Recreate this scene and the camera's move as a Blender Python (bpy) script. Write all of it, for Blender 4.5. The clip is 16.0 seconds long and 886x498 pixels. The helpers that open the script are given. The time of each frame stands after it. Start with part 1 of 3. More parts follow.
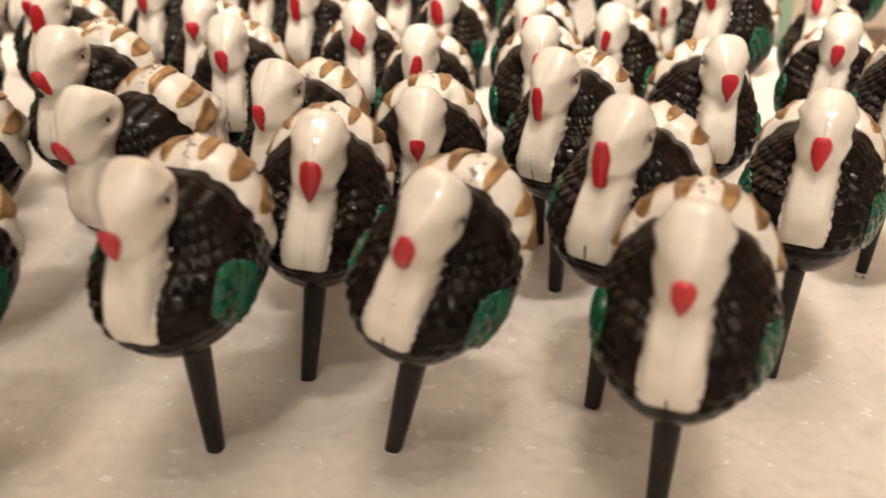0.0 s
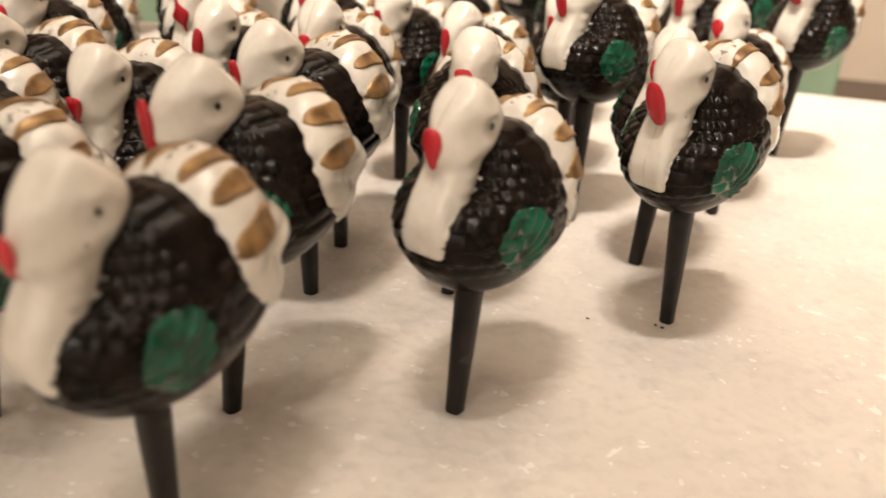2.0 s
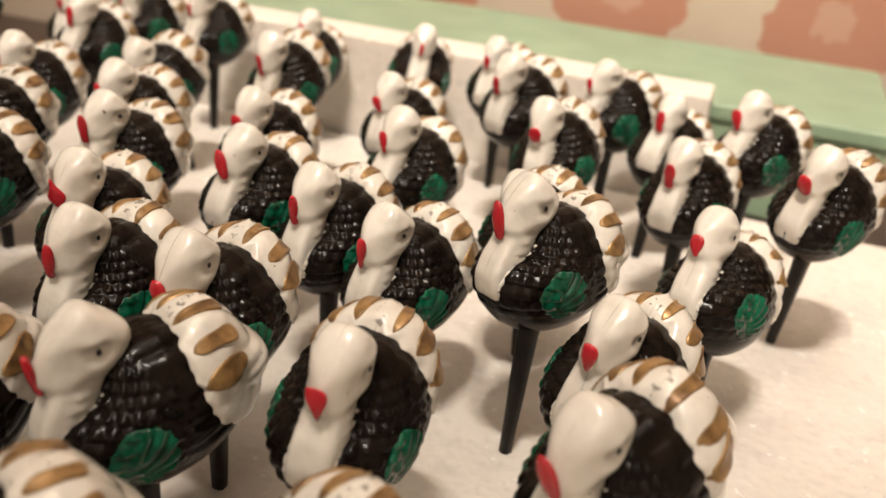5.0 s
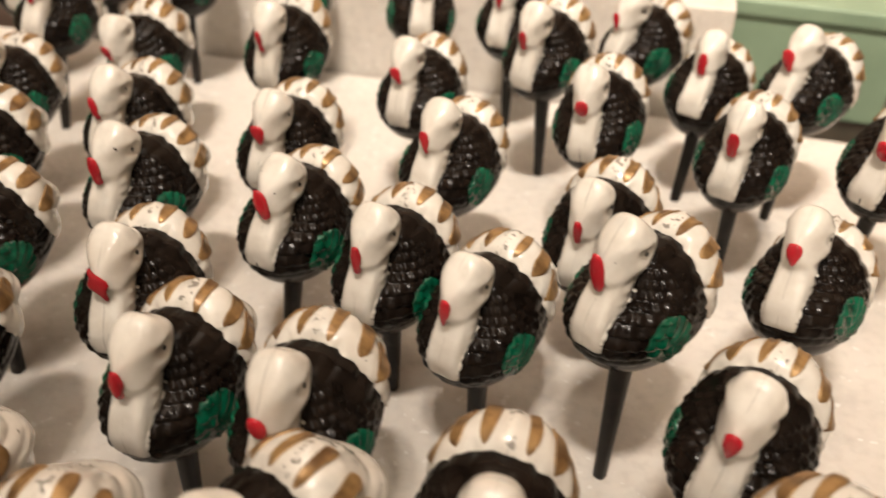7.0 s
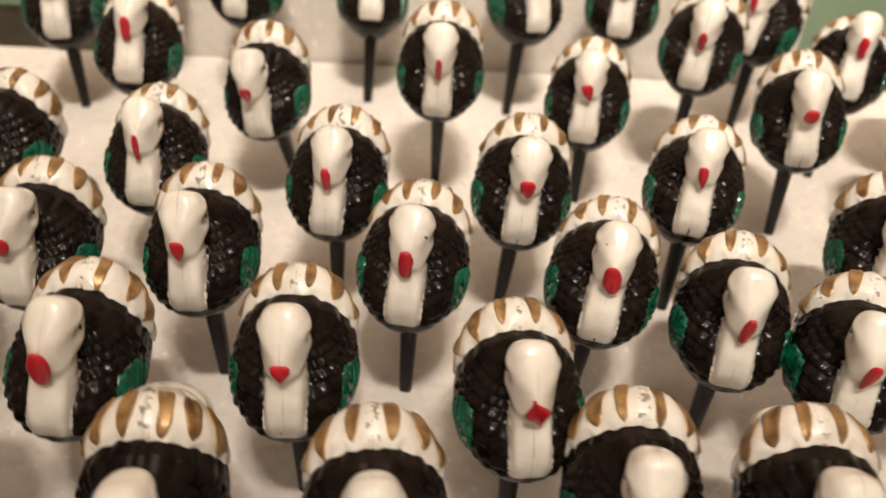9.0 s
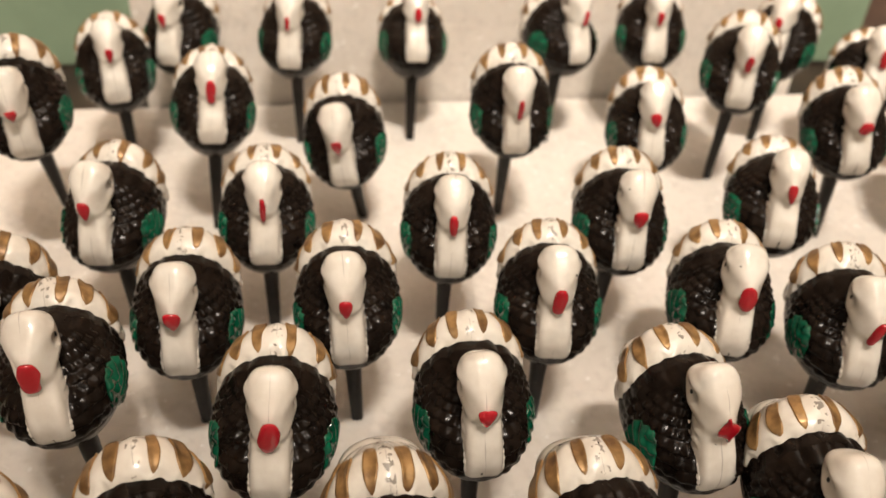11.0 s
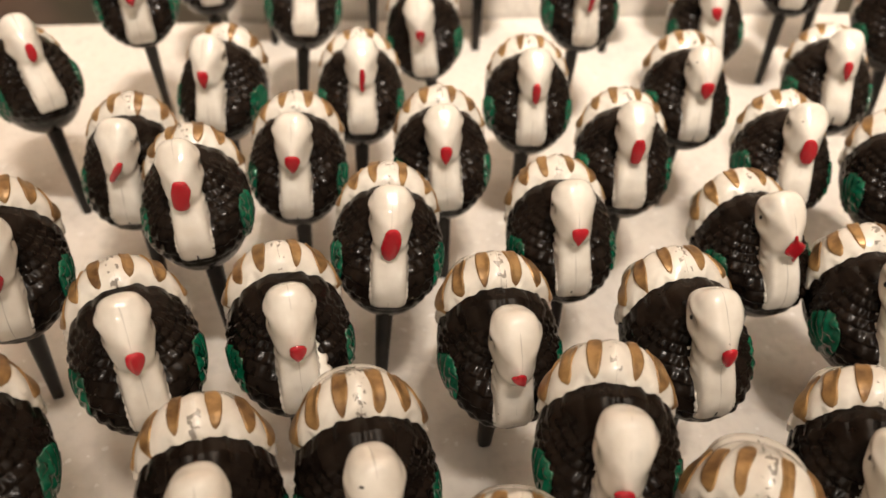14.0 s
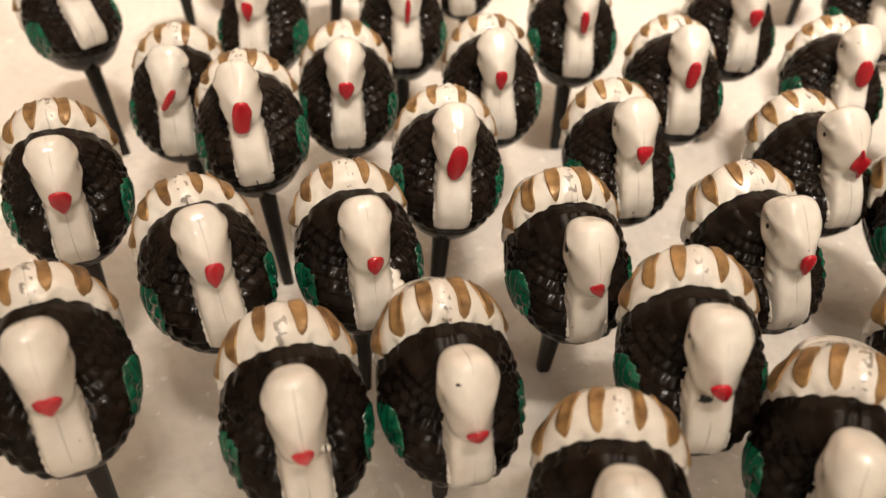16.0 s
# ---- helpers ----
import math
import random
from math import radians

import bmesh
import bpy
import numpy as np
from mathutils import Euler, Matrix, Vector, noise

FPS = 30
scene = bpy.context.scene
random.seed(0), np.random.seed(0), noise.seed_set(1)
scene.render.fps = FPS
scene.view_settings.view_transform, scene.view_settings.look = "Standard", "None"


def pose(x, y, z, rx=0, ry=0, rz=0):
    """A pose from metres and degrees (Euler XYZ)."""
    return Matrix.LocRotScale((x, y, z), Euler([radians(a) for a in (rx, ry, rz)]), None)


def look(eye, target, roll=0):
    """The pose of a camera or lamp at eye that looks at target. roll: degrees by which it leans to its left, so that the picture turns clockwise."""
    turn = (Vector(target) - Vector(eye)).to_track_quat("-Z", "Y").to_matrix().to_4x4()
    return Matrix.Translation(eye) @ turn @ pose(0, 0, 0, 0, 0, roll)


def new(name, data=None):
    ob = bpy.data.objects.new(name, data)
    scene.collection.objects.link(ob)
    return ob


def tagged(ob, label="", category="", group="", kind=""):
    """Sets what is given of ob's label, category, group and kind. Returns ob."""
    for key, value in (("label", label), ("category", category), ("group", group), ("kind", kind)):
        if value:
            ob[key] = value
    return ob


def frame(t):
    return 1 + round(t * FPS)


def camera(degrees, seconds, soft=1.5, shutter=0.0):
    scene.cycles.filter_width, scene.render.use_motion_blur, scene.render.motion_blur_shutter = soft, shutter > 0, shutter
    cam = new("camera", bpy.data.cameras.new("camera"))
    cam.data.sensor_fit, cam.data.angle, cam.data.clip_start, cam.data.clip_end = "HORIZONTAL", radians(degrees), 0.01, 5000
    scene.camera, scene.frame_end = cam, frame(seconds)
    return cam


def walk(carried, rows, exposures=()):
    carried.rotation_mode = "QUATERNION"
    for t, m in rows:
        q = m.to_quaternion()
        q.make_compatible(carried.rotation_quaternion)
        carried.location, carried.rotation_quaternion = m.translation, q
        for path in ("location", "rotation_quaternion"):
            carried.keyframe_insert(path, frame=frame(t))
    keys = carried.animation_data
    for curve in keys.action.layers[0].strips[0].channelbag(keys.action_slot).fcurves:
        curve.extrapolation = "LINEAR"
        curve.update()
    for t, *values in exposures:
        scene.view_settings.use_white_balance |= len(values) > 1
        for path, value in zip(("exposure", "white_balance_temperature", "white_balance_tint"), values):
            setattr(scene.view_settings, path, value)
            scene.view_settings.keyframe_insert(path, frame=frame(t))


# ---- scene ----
import functools

# camera -------------------------------------------------------------------
cam = camera(53.55, 16.0, soft=1.5, shutter=0.4)
cam.data.dof.use_dof = True
cam.data.dof.focus_distance, cam.data.dof.aperture_fstop = 0.165, 18.0
EXPOSURES = ((0.0, 0.42), (1.5, 0.38), (3.0, 0.16), (4.5, -0.02), (7.0, -0.08), (9.0, -0.08), (12.5, 0.03), (14.0, 0.14), (16.0, 0.22))
PATH = [
    (0.0, -0.00040, -0.00079, 0.09942, 63.834, 0.000, 0.791),
    (0.5, 0.02171, 0.00675, 0.09655, 62.774, 0.257, 3.274),
    (1.0, 0.04211, 0.00805, 0.09784, 63.778, -2.346, 7.592),
    (1.5, 0.06472, 0.01202, 0.09424, 64.466, -2.166, 10.456),
    (2.0, 0.08414, 0.01976, 0.08807, 65.754, -2.753, 12.539),
    (2.5, 0.09857, 0.03333, 0.08083, 66.418, -1.444, 14.018),
    (3.0, 0.10677, 0.03980, 0.08328, 66.481, -1.812, 15.397),
    (3.5, 0.10899, 0.05106, 0.09097, 66.473, -3.945, 16.551),
    (4.0, 0.10451, 0.06477, 0.09939, 65.978, -4.958, 16.464),
    (4.5, 0.09554, 0.07190, 0.11352, 66.231, -5.762, 16.619),
    (4.7, 0.09586, 0.07432, 0.11797, 66.100, -5.668, 16.847),
    (6.8, 0.07130, 0.10315, 0.14720, 55.690, -1.953, 12.500),
    (7.0, 0.06262, 0.10470, 0.14961, 55.550, -1.596, 11.674),
    (7.5, 0.03671, 0.10796, 0.15304, 54.384, -2.451, 8.057),
    (8.0, 0.01092, 0.11334, 0.15764, 53.394, -2.695, 5.373),
    (8.5, -0.01861, 0.12060, 0.16404, 51.843, -2.551, 2.220),
    (9.0, -0.05099, 0.12552, 0.16435, 50.538, -2.780, -2.476),
    (9.2, -0.06220, 0.13094, 0.16560, 50.563, -2.532, -5.403),
    (11.3, -0.10066, 0.12328, 0.17994, 51.731, -1.795, -9.954),
    (11.5, -0.10173, 0.11902, 0.18293, 51.821, -1.461, -10.124),
    (12.0, -0.10977, 0.10965, 0.17838, 51.467, -1.580, -9.101),
    (12.5, -0.11653, 0.10253, 0.17163, 50.720, -1.549, -8.740),
    (13.0, -0.11895, 0.09880, 0.16255, 50.053, -1.650, -8.722),
    (13.5, -0.11830, 0.09575, 0.16094, 49.667, -1.767, -8.295),
    (14.0, -0.12041, 0.09326, 0.16504, 50.035, -1.263, -8.108),
    (14.5, -0.12446, 0.09339, 0.16293, 49.823, -1.429, -7.681),
    (15.0, -0.12756, 0.08976, 0.16266, 49.763, -1.376, -7.757),
    (15.5, -0.13365, 0.09074, 0.15672, 48.966, -1.334, -8.341),
    (16.0, -0.13602, 0.08873, 0.15484, 48.601, -1.025, -8.964),
]
walk(cam, [(t, pose(*p)) for t, *p in PATH], exposures=EXPOSURES)

# light --------------------------------------------------------------------
world = bpy.data.worlds.new("world")
scene.world = world
world.use_nodes = True
world.node_tree.nodes["Background"].inputs[0].default_value = (1.0, 0.90, 0.78, 1)
world.node_tree.nodes["Background"].inputs[1].default_value = 0.12


WARM = (1.0, 0.878, 0.762)


def lamp(name, kind, place, watts, radius):
    data = bpy.data.lights.new(name, kind)
    data.energy, data.shadow_soft_size, data.color = watts, radius, WARM
    ob = new(name, data)
    ob.location = place
    return ob


def spot_lamp(name, place, aim, watts, radius, cone, blend):
    ob = lamp(name, "SPOT", place, watts, radius)
    ob.matrix_basis = look(place, aim)
    ob.data.spot_size, ob.data.spot_blend = radians(cone), blend


# two inferred bulbs behind the camera; added cones keep the board's front dimmer
for x in (-0.04, 0.09):
    spot_lamp("small_bulb", (x, -0.34, 1.60), (0.11, 0.85, 0.0), 109.0, 0.05, 46, 1.0)
# added fill: an unseen upward spot lights the ceiling for soft light from above
spot_lamp("ceiling_fill", (0.10, 0.40, 1.45), (0.10, 0.42, 1.85), 64.0, 0.05, 150, 0.6)

# unseen spot added to brighten the wall behind the camera, for bounced front light
spot_lamp("bounce_fill", (-0.10, -0.85, 1.55), (-0.10, -1.50, 0.55), 95.0, 0.05, 150, 0.8)

# first flower of the wallpaper: x, z, step along the wall, rise per step
FLOWER = (0.043, 0.045, 0.140, 0.000)

# materials ----------------------------------------------------------------
def material(name, color, rough=0.5, metal=0.0, coat=0.0):
    m = bpy.data.materials.new(name)
    m.use_nodes = True
    b = m.node_tree.nodes["Principled BSDF"]
    b.inputs["Base Color"].default_value = (*color, 1)
    b.inputs["Roughness"].default_value = rough
    b.inputs["Metallic"].default_value = metal
    b.inputs["Coat Weight"].default_value = coat
    b.inputs["Coat Roughness"].default_value = 0.12
    return m


def node(m, kind, **inputs):
    n = m.node_tree.nodes.new(kind)
    for key, value in inputs.items():
        n.inputs[key.replace("_", " ")].default_value = value
    return n


def link(m, a, b):
    m.node_tree.links.new(a, b)


def shader(m):
    return m.node_tree.nodes["Principled BSDF"]


def blotched(m, low, high, scale, detail=4.0, socket="Base Color", coords="Object", where=(0.35, 0.65), offset=False):
    """Noise between two colours or values into a socket of the main shader."""
    tc = m.node_tree.nodes.new("ShaderNodeTexCoord")
    vec = tc.outputs[coords]
    if offset:
        info = m.node_tree.nodes.new("ShaderNodeObjectInfo")
        add = m.node_tree.nodes.new("ShaderNodeVectorMath")
        add.operation = "ADD"
        link(m, vec, add.inputs[0])
        link(m, info.outputs["Random"], add.inputs[1])
        vec = add.outputs[0]
    n = node(m, "ShaderNodeTexNoise", Scale=scale, Detail=detail)
    link(m, vec, n.inputs["Vector"])
    ramp = m.node_tree.nodes.new("ShaderNodeValToRGB")
    ramp.color_ramp.elements[0].position, ramp.color_ramp.elements[1].position = where
    lo = low if isinstance(low, tuple) else (low,) * 3
    hi = high if isinstance(high, tuple) else (high,) * 3
    ramp.color_ramp.elements[0].color, ramp.color_ramp.elements[1].color = (*lo, 1), (*hi, 1)
    link(m, n.outputs["Fac"], ramp.inputs["Fac"])
    link(m, ramp.outputs["Color"], shader(m).inputs[socket])
    return ramp


def bumped(m, scale, strength, distance, coords="Object", kind="ShaderNodeTexNoise"):
    tc = m.node_tree.nodes.new("ShaderNodeTexCoord")
    n = node(m, kind, Scale=scale)
    link(m, tc.outputs[coords], n.inputs["Vector"])
    b = node(m, "ShaderNodeBump", Strength=strength, Distance=distance)
    link(m, n.outputs[0], b.inputs["Height"])
    old = shader(m).inputs["Normal"]
    if old.is_linked:
        link(m, old.links[0].from_socket, b.inputs["Normal"])
    link(m, b.outputs["Normal"], old)


DARK = material("dark_brown_plastic", (0.010, 0.007, 0.005), 0.19)
shader(DARK).inputs["Specular IOR Level"].default_value = 0.12
blotched(DARK, (0.0040, 0.0026, 0.0019), (0.0115, 0.0076, 0.0054), 260, offset=True)
bumped(DARK, 700, 0.14, 0.0002)


def maths(m, operation, a, b=None):
    n = m.node_tree.nodes.new("ShaderNodeMath")
    n.operation = operation
    for k, v in enumerate((a, b)):
        if v is None:
            continue
        if isinstance(v, (int, float)):
            n.inputs[k].default_value = v
        else:
            link(m, v, n.inputs[k])
    return n.outputs[0]


def stained(m, mask, color, socket="Base Color"):
    """Lay a colour over what already feeds the main shader, where the mask is 1."""
    mix = m.node_tree.nodes.new("ShaderNodeMix")
    mix.data_type = "RGBA"
    link(m, mask, mix.inputs[0])
    link(m, shader(m).inputs[socket].links[0].from_socket, mix.inputs[6])
    mix.inputs[7].default_value = (*color, 1)
    link(m, mix.outputs[2], shader(m).inputs[socket])


def own_noise(m, scale, detail=2.0, shift=0.0):
    """Noise that differs from one copy of a thing to the next."""
    tc = m.node_tree.nodes.new("ShaderNodeTexCoord")
    info = m.node_tree.nodes.new("ShaderNodeObjectInfo")
    add = m.node_tree.nodes.new("ShaderNodeVectorMath")
    add.operation = "ADD"
    link(m, tc.outputs["Object"], add.inputs[0])
    link(m, maths(m, "ADD", info.outputs["Random"], shift), add.inputs[1])
    n = node(m, "ShaderNodeTexNoise", Scale=scale, Detail=detail)
    link(m, add.outputs[0], n.inputs["Vector"])
    return n.outputs["Fac"]


WHITE = material("cream_white_paint", (0.78, 0.73, 0.64), 0.24, coat=0.8)
shader(WHITE).inputs["Coat Roughness"].default_value = 0.04
shader(WHITE).inputs["Specular IOR Level"].default_value = 0.3
blotched(WHITE, (0.59, 0.55, 0.485), (0.69, 0.66, 0.597), 190, offset=True)
# mould seam down the middle, a thin broken darker line
tc = WHITE.node_tree.nodes.new("ShaderNodeTexCoord")
sep = WHITE.node_tree.nodes.new("ShaderNodeSeparateXYZ")
link(WHITE, tc.outputs["Object"], sep.inputs[0])
off = maths(WHITE, "MULTIPLY", maths(WHITE, "SUBTRACT", own_noise(WHITE, 160), 0.5), 0.0006)
near = maths(WHITE, "ABSOLUTE", maths(WHITE, "ADD", sep.outputs[0], off))
width = maths(WHITE, "MULTIPLY", maths(WHITE, "MAXIMUM", maths(WHITE, "SUBTRACT", own_noise(WHITE, 130, shift=3.1), 0.45), 0.0), 0.0007)
stained(WHITE, maths(WHITE, "MULTIPLY", maths(WHITE, "LESS_THAN", near, width), 0.35), (0.09, 0.075, 0.06))
# shade of the seam's gap painted near-black below some necks; dark crackle on tail flash
info = WHITE.node_tree.nodes.new("ShaderNodeObjectInfo")
slit_shade = maths(WHITE, "MULTIPLY", maths(WHITE, "LESS_THAN", near, 0.0002), maths(WHITE, "LESS_THAN", sep.outputs[2], maths(WHITE, "ADD", 0.029, maths(WHITE, "MULTIPLY", info.outputs["Random"], 0.009))))
stained(WHITE, slit_shade, (0.010, 0.008, 0.006))
crack = maths(WHITE, "MULTIPLY", maths(WHITE, "LESS_THAN", near, 0.0011), maths(WHITE, "GREATER_THAN", own_noise(WHITE, 700, 3.0, 1.7), 0.58))
crack = maths(WHITE, "MULTIPLY", crack, maths(WHITE, "GREATER_THAN", sep.outputs[1], 0.004))
stained(WHITE, maths(WHITE, "MULTIPLY", crack, 0.75), (0.12, 0.10, 0.08))
# thin grey patches where the dark plastic shows through, and dark paint specks
thin = maths(WHITE, "MULTIPLY", maths(WHITE, "MAXIMUM", maths(WHITE, "SUBTRACT", own_noise(WHITE, 120, 3.0, 7.7), 0.57), 0.0), 3.0)
stained(WHITE, thin, (0.44, 0.44, 0.41))
stained(WHITE, maths(WHITE, "GREATER_THAN", own_noise(WHITE, 620, 1.0, 5.3), 0.80), (0.03, 0.022, 0.018))
bumped(WHITE, 420, 0.25, 0.0003)
bumped(WHITE, 170, 0.55, 0.0007)

GOLD = material("gold_paint", (0.36, 0.22, 0.09), 0.36, metal=0.4)
blotched(GOLD, (0.13, 0.068, 0.024), (0.35, 0.21, 0.082), 300, offset=True)
bumped(GOLD, 900, 0.2, 0.0002)

GREEN = material("green_enamel", (0.0, 0.06, 0.03), 0.07, coat=0.35)
shader(GREEN).inputs["Specular IOR Level"].default_value = 0.32
blotched(GREEN, (0.001, 0.034, 0.017), (0.002, 0.095, 0.046), 330, offset=True)
bumped(GREEN, 500, 0.35, 0.0004)

RED = material("red_enamel", (0.45, 0.01, 0.02), 0.18, coat=0.4)
blotched(RED, (0.36, 0.007, 0.015), (0.50, 0.014, 0.026), 500, offset=True)

INK = material("black_ink", (0.008, 0.007, 0.006), 0.3)
STICK = material("black_plastic_stick", (0.009, 0.007, 0.006), 0.42)
shader(STICK).inputs["Specular IOR Level"].default_value = 0.25
blotched(STICK, (0.006, 0.005, 0.004), (0.014, 0.011, 0.009), 300, offset=True)
# scuffed grey patches on a few of them
stained(STICK, maths(STICK, "MULTIPLY", maths(STICK, "MAXIMUM", maths(STICK, "SUBTRACT", own_noise(STICK, 260, 4.0, 2.2), 0.64), 0.0), 2.0), (0.16, 0.14, 0.12))

FOAM = material("white_foam_board", (0.72, 0.69, 0.65), 0.55)
blotched(FOAM, (0.60, 0.557, 0.50), (0.69, 0.648, 0.59), 26, where=(0.3, 0.7))
# light spreads inside the foam
shader(FOAM).inputs["Subsurface Weight"].default_value = 0.6
shader(FOAM).inputs["Subsurface Radius"].default_value = (1.0, 0.9, 0.8)
shader(FOAM).inputs["Subsurface Scale"].default_value = 0.004
# whitish flakes, with the foam's glints painted as pale colour, and random greyer patches
tc = FOAM.node_tree.nodes.new("ShaderNodeTexCoord")
def foam_noise(scale, detail):
    n = node(FOAM, "ShaderNodeTexNoise", Scale=scale, Detail=detail)
    link(FOAM, tc.outputs["Object"], n.inputs["Vector"])
    return n.outputs["Fac"]
grey_patch = maths(FOAM, "MULTIPLY", maths(FOAM, "MAXIMUM", maths(FOAM, "SUBTRACT", foam_noise(170, 3), 0.55), 0.0), 2.0)
stained(FOAM, grey_patch, (0.45, 0.42, 0.39))
pale_fleck = maths(FOAM, "MAXIMUM", maths(FOAM, "GREATER_THAN", foam_noise(380, 1.5), 0.71), maths(FOAM, "GREATER_THAN", foam_noise(210, 3.0), 0.69))
stained(FOAM, maths(FOAM, "MULTIPLY", pale_fleck, 0.45), (0.92, 0.91, 0.89))
mottle = maths(FOAM, "MULTIPLY", maths(FOAM, "MAXIMUM", maths(FOAM, "SUBTRACT", foam_noise(330, 2), 0.5), 0.0), 1.6)
stained(FOAM, mottle, (0.50, 0.46, 0.41))
bumped(FOAM, 300, 0.42, 0.0006, kind="ShaderNodeTexVoronoi")
bumped(FOAM, 60, 0.30, 0.0014)

SAGE = material("sage_green_paint", (0.24, 0.33, 0.22), 0.5)
blotched(SAGE, (0.215, 0.30, 0.20), (0.26, 0.355, 0.24), 30)
bumped(SAGE, 300, 0.1, 0.0005)

TABLE = material("dark_stained_wood", (0.03, 0.018, 0.012), 0.4)
blotched(TABLE, (0.020, 0.011, 0.008), (0.045, 0.027, 0.018), 24)

WALLPAPER = material("floral_wallpaper", (0.5, 0.38, 0.28), 0.7)
blotched(WALLPAPER, (0.47, 0.38, 0.29), (0.52, 0.43, 0.335), 14)
# large ragged flowers on a drop repeat, with paler hearts
tc = WALLPAPER.node_tree.nodes.new("ShaderNodeTexCoord")
geo = WALLPAPER.node_tree.nodes.new("ShaderNodeNewGeometry")
sep = WALLPAPER.node_tree.nodes.new("ShaderNodeSeparateXYZ")
link(WALLPAPER, geo.outputs["Position"], sep.inputs[0])
rough = node(WALLPAPER, "ShaderNodeTexNoise", Scale=30.0, Detail=3.0)
link(WALLPAPER, geo.outputs["Position"], rough.inputs["Vector"])
wob = maths(WALLPAPER, "MULTIPLY", maths(WALLPAPER, "SUBTRACT", rough.outputs["Fac"], 0.5), 0.05)


def repeat(coord, start, step):
    """Distance to the middle of the nearest repeat along one direction."""
    k = maths(WALLPAPER, "DIVIDE", maths(WALLPAPER, "SUBTRACT", coord, start), step)
    return maths(WALLPAPER, "MULTIPLY", maths(WALLPAPER, "SUBTRACT", k, maths(WALLPAPER, "ROUND", k)), step)


fx = repeat(sep.outputs[0], FLOWER[0], FLOWER[2])
fz = repeat(maths(WALLPAPER, "SUBTRACT", sep.outputs[2], maths(WALLPAPER, "MULTIPLY", maths(WALLPAPER, "SUBTRACT", sep.outputs[0], FLOWER[0]), FLOWER[3])), FLOWER[1], 0.21)
far = maths(WALLPAPER, "SQRT", maths(WALLPAPER, "ADD", maths(WALLPAPER, "MULTIPLY", fx, fx), maths(WALLPAPER, "MULTIPLY", fz, fz)))
far = maths(WALLPAPER, "ADD", far, wob)
stained(WALLPAPER, maths(WALLPAPER, "MULTIPLY", maths(WALLPAPER, "LESS_THAN", far, 0.047), 0.85), (0.40, 0.165, 0.10))
stained(WALLPAPER, maths(WALLPAPER, "MULTIPLY", maths(WALLPAPER, "LESS_THAN", far, 0.012), 0.6), (0.50, 0.33, 0.24))

PLASTER = material("warm_white_plaster", (0.74, 0.71, 0.66), 0.8)
blotched(PLASTER, (0.71, 0.68, 0.63), (0.77, 0.74, 0.69), 3)

# helpers ------------------------------------------------------------------
def mesh(name, verts, faces, mat, smooth=True, scale=0.001):
    me = bpy.data.meshes.new(name)
    me.from_pydata([tuple(float(c) * scale for c in v) for v in verts], [], faces)
    me.materials.append(mat)
    me.validate()
    if smooth:
        me.polygons.foreach_set("use_smooth", [True] * len(me.polygons))
    me.update()
    return me


def child(name, me, parent, label=""):
    ob = new(name, me)
    ob.parent = parent
    if label:
        tagged(ob, label)
    return ob


def box(name, size, mat, bevel=0.0, parent=None):
    bm = bmesh.new()
    bmesh.ops.create_cube(bm, size=1.0)
    bmesh.ops.scale(bm, vec=size, verts=bm.verts)
    if bevel:
        bmesh.ops.bevel(bm, geom=bm.edges[:], offset=bevel, segments=3, affect="EDGES", profile=0.5)
    me = bpy.data.meshes.new(name)
    bm.to_mesh(me)
    bm.free()
    me.materials.append(mat)
    ob = new(name, me)
    ob.parent = parent
    return ob


def grid_faces(rows, cols, wrap):
    faces = []
    for i in range(rows - 1):
        for j in range(cols if wrap else cols - 1):
            k = (j + 1) % cols
            faces.append((i * cols + j, i * cols + k, (i + 1) * cols + k, (i + 1) * cols + j))
    return faces


# setting ------------------------------------------------------------------
TURN = -3.5          # the foam board lies slightly askew
ANCHOR = Vector((-0.02, 0.4365, 0.0))   # middle of the board's back edge


def laid(x, y, z, turn=0.0):
    """A pose in the board's own axes: x along its back edge, y behind it."""
    return Matrix.Translation(ANCHOR) @ pose(0, 0, 0, 0, 0, TURN) @ pose(x, y, z, 0, 0, turn)


board = box("foam_board", (0.86, 0.62, 0.030), FOAM, 0.0015)
board.matrix_basis = laid(0.05, -0.31, -0.015)
tagged(board, "thick white polystyrene foam board lying on a dark table", "foam board")

rng = random.Random(3)


def crumb(x, y, size):
    """A chip of dark paint or plastic on the foam."""
    bm = bmesh.new()
    bmesh.ops.create_icosphere(bm, subdivisions=1, radius=size)
    for v in bm.verts:
        v.co *= rng.uniform(0.6, 1.25)
        v.co.z *= 0.55
    me = bpy.data.meshes.new("paint_chip")
    bm.to_mesh(me)
    bm.free()
    me.materials.append(INK)
    ob = new("paint_chip", me)
    ob.matrix_basis = pose(x, y, size * 0.3, 0, 0, rng.uniform(0, 360))
    tagged(ob, "tiny dark chip of paint lying on the white foam", "paint chip", "paint chips on the foam board")


for x, y, size in ((0.0828, 0.1865, 0.00045), (0.0981, 0.1872, 0.0005), (0.0968, 0.1880, 0.00035)):
    crumb(x, y, size)

panel = box("foam_block", (0.265, 0.026, 0.0745), FOAM, 0.0012)
panel.matrix_basis = laid(-0.0055, 0.0145, 0.00725)
tagged(panel, "white polystyrene block standing on edge behind the board", "foam block")

table = box("table", (1.5, 1.20, 0.04), TABLE, 0.004)
table.matrix_basis = laid(0.05, -0.40, -0.0505)
tagged(table, "dark brown stained wooden table top under the foam board", "table")

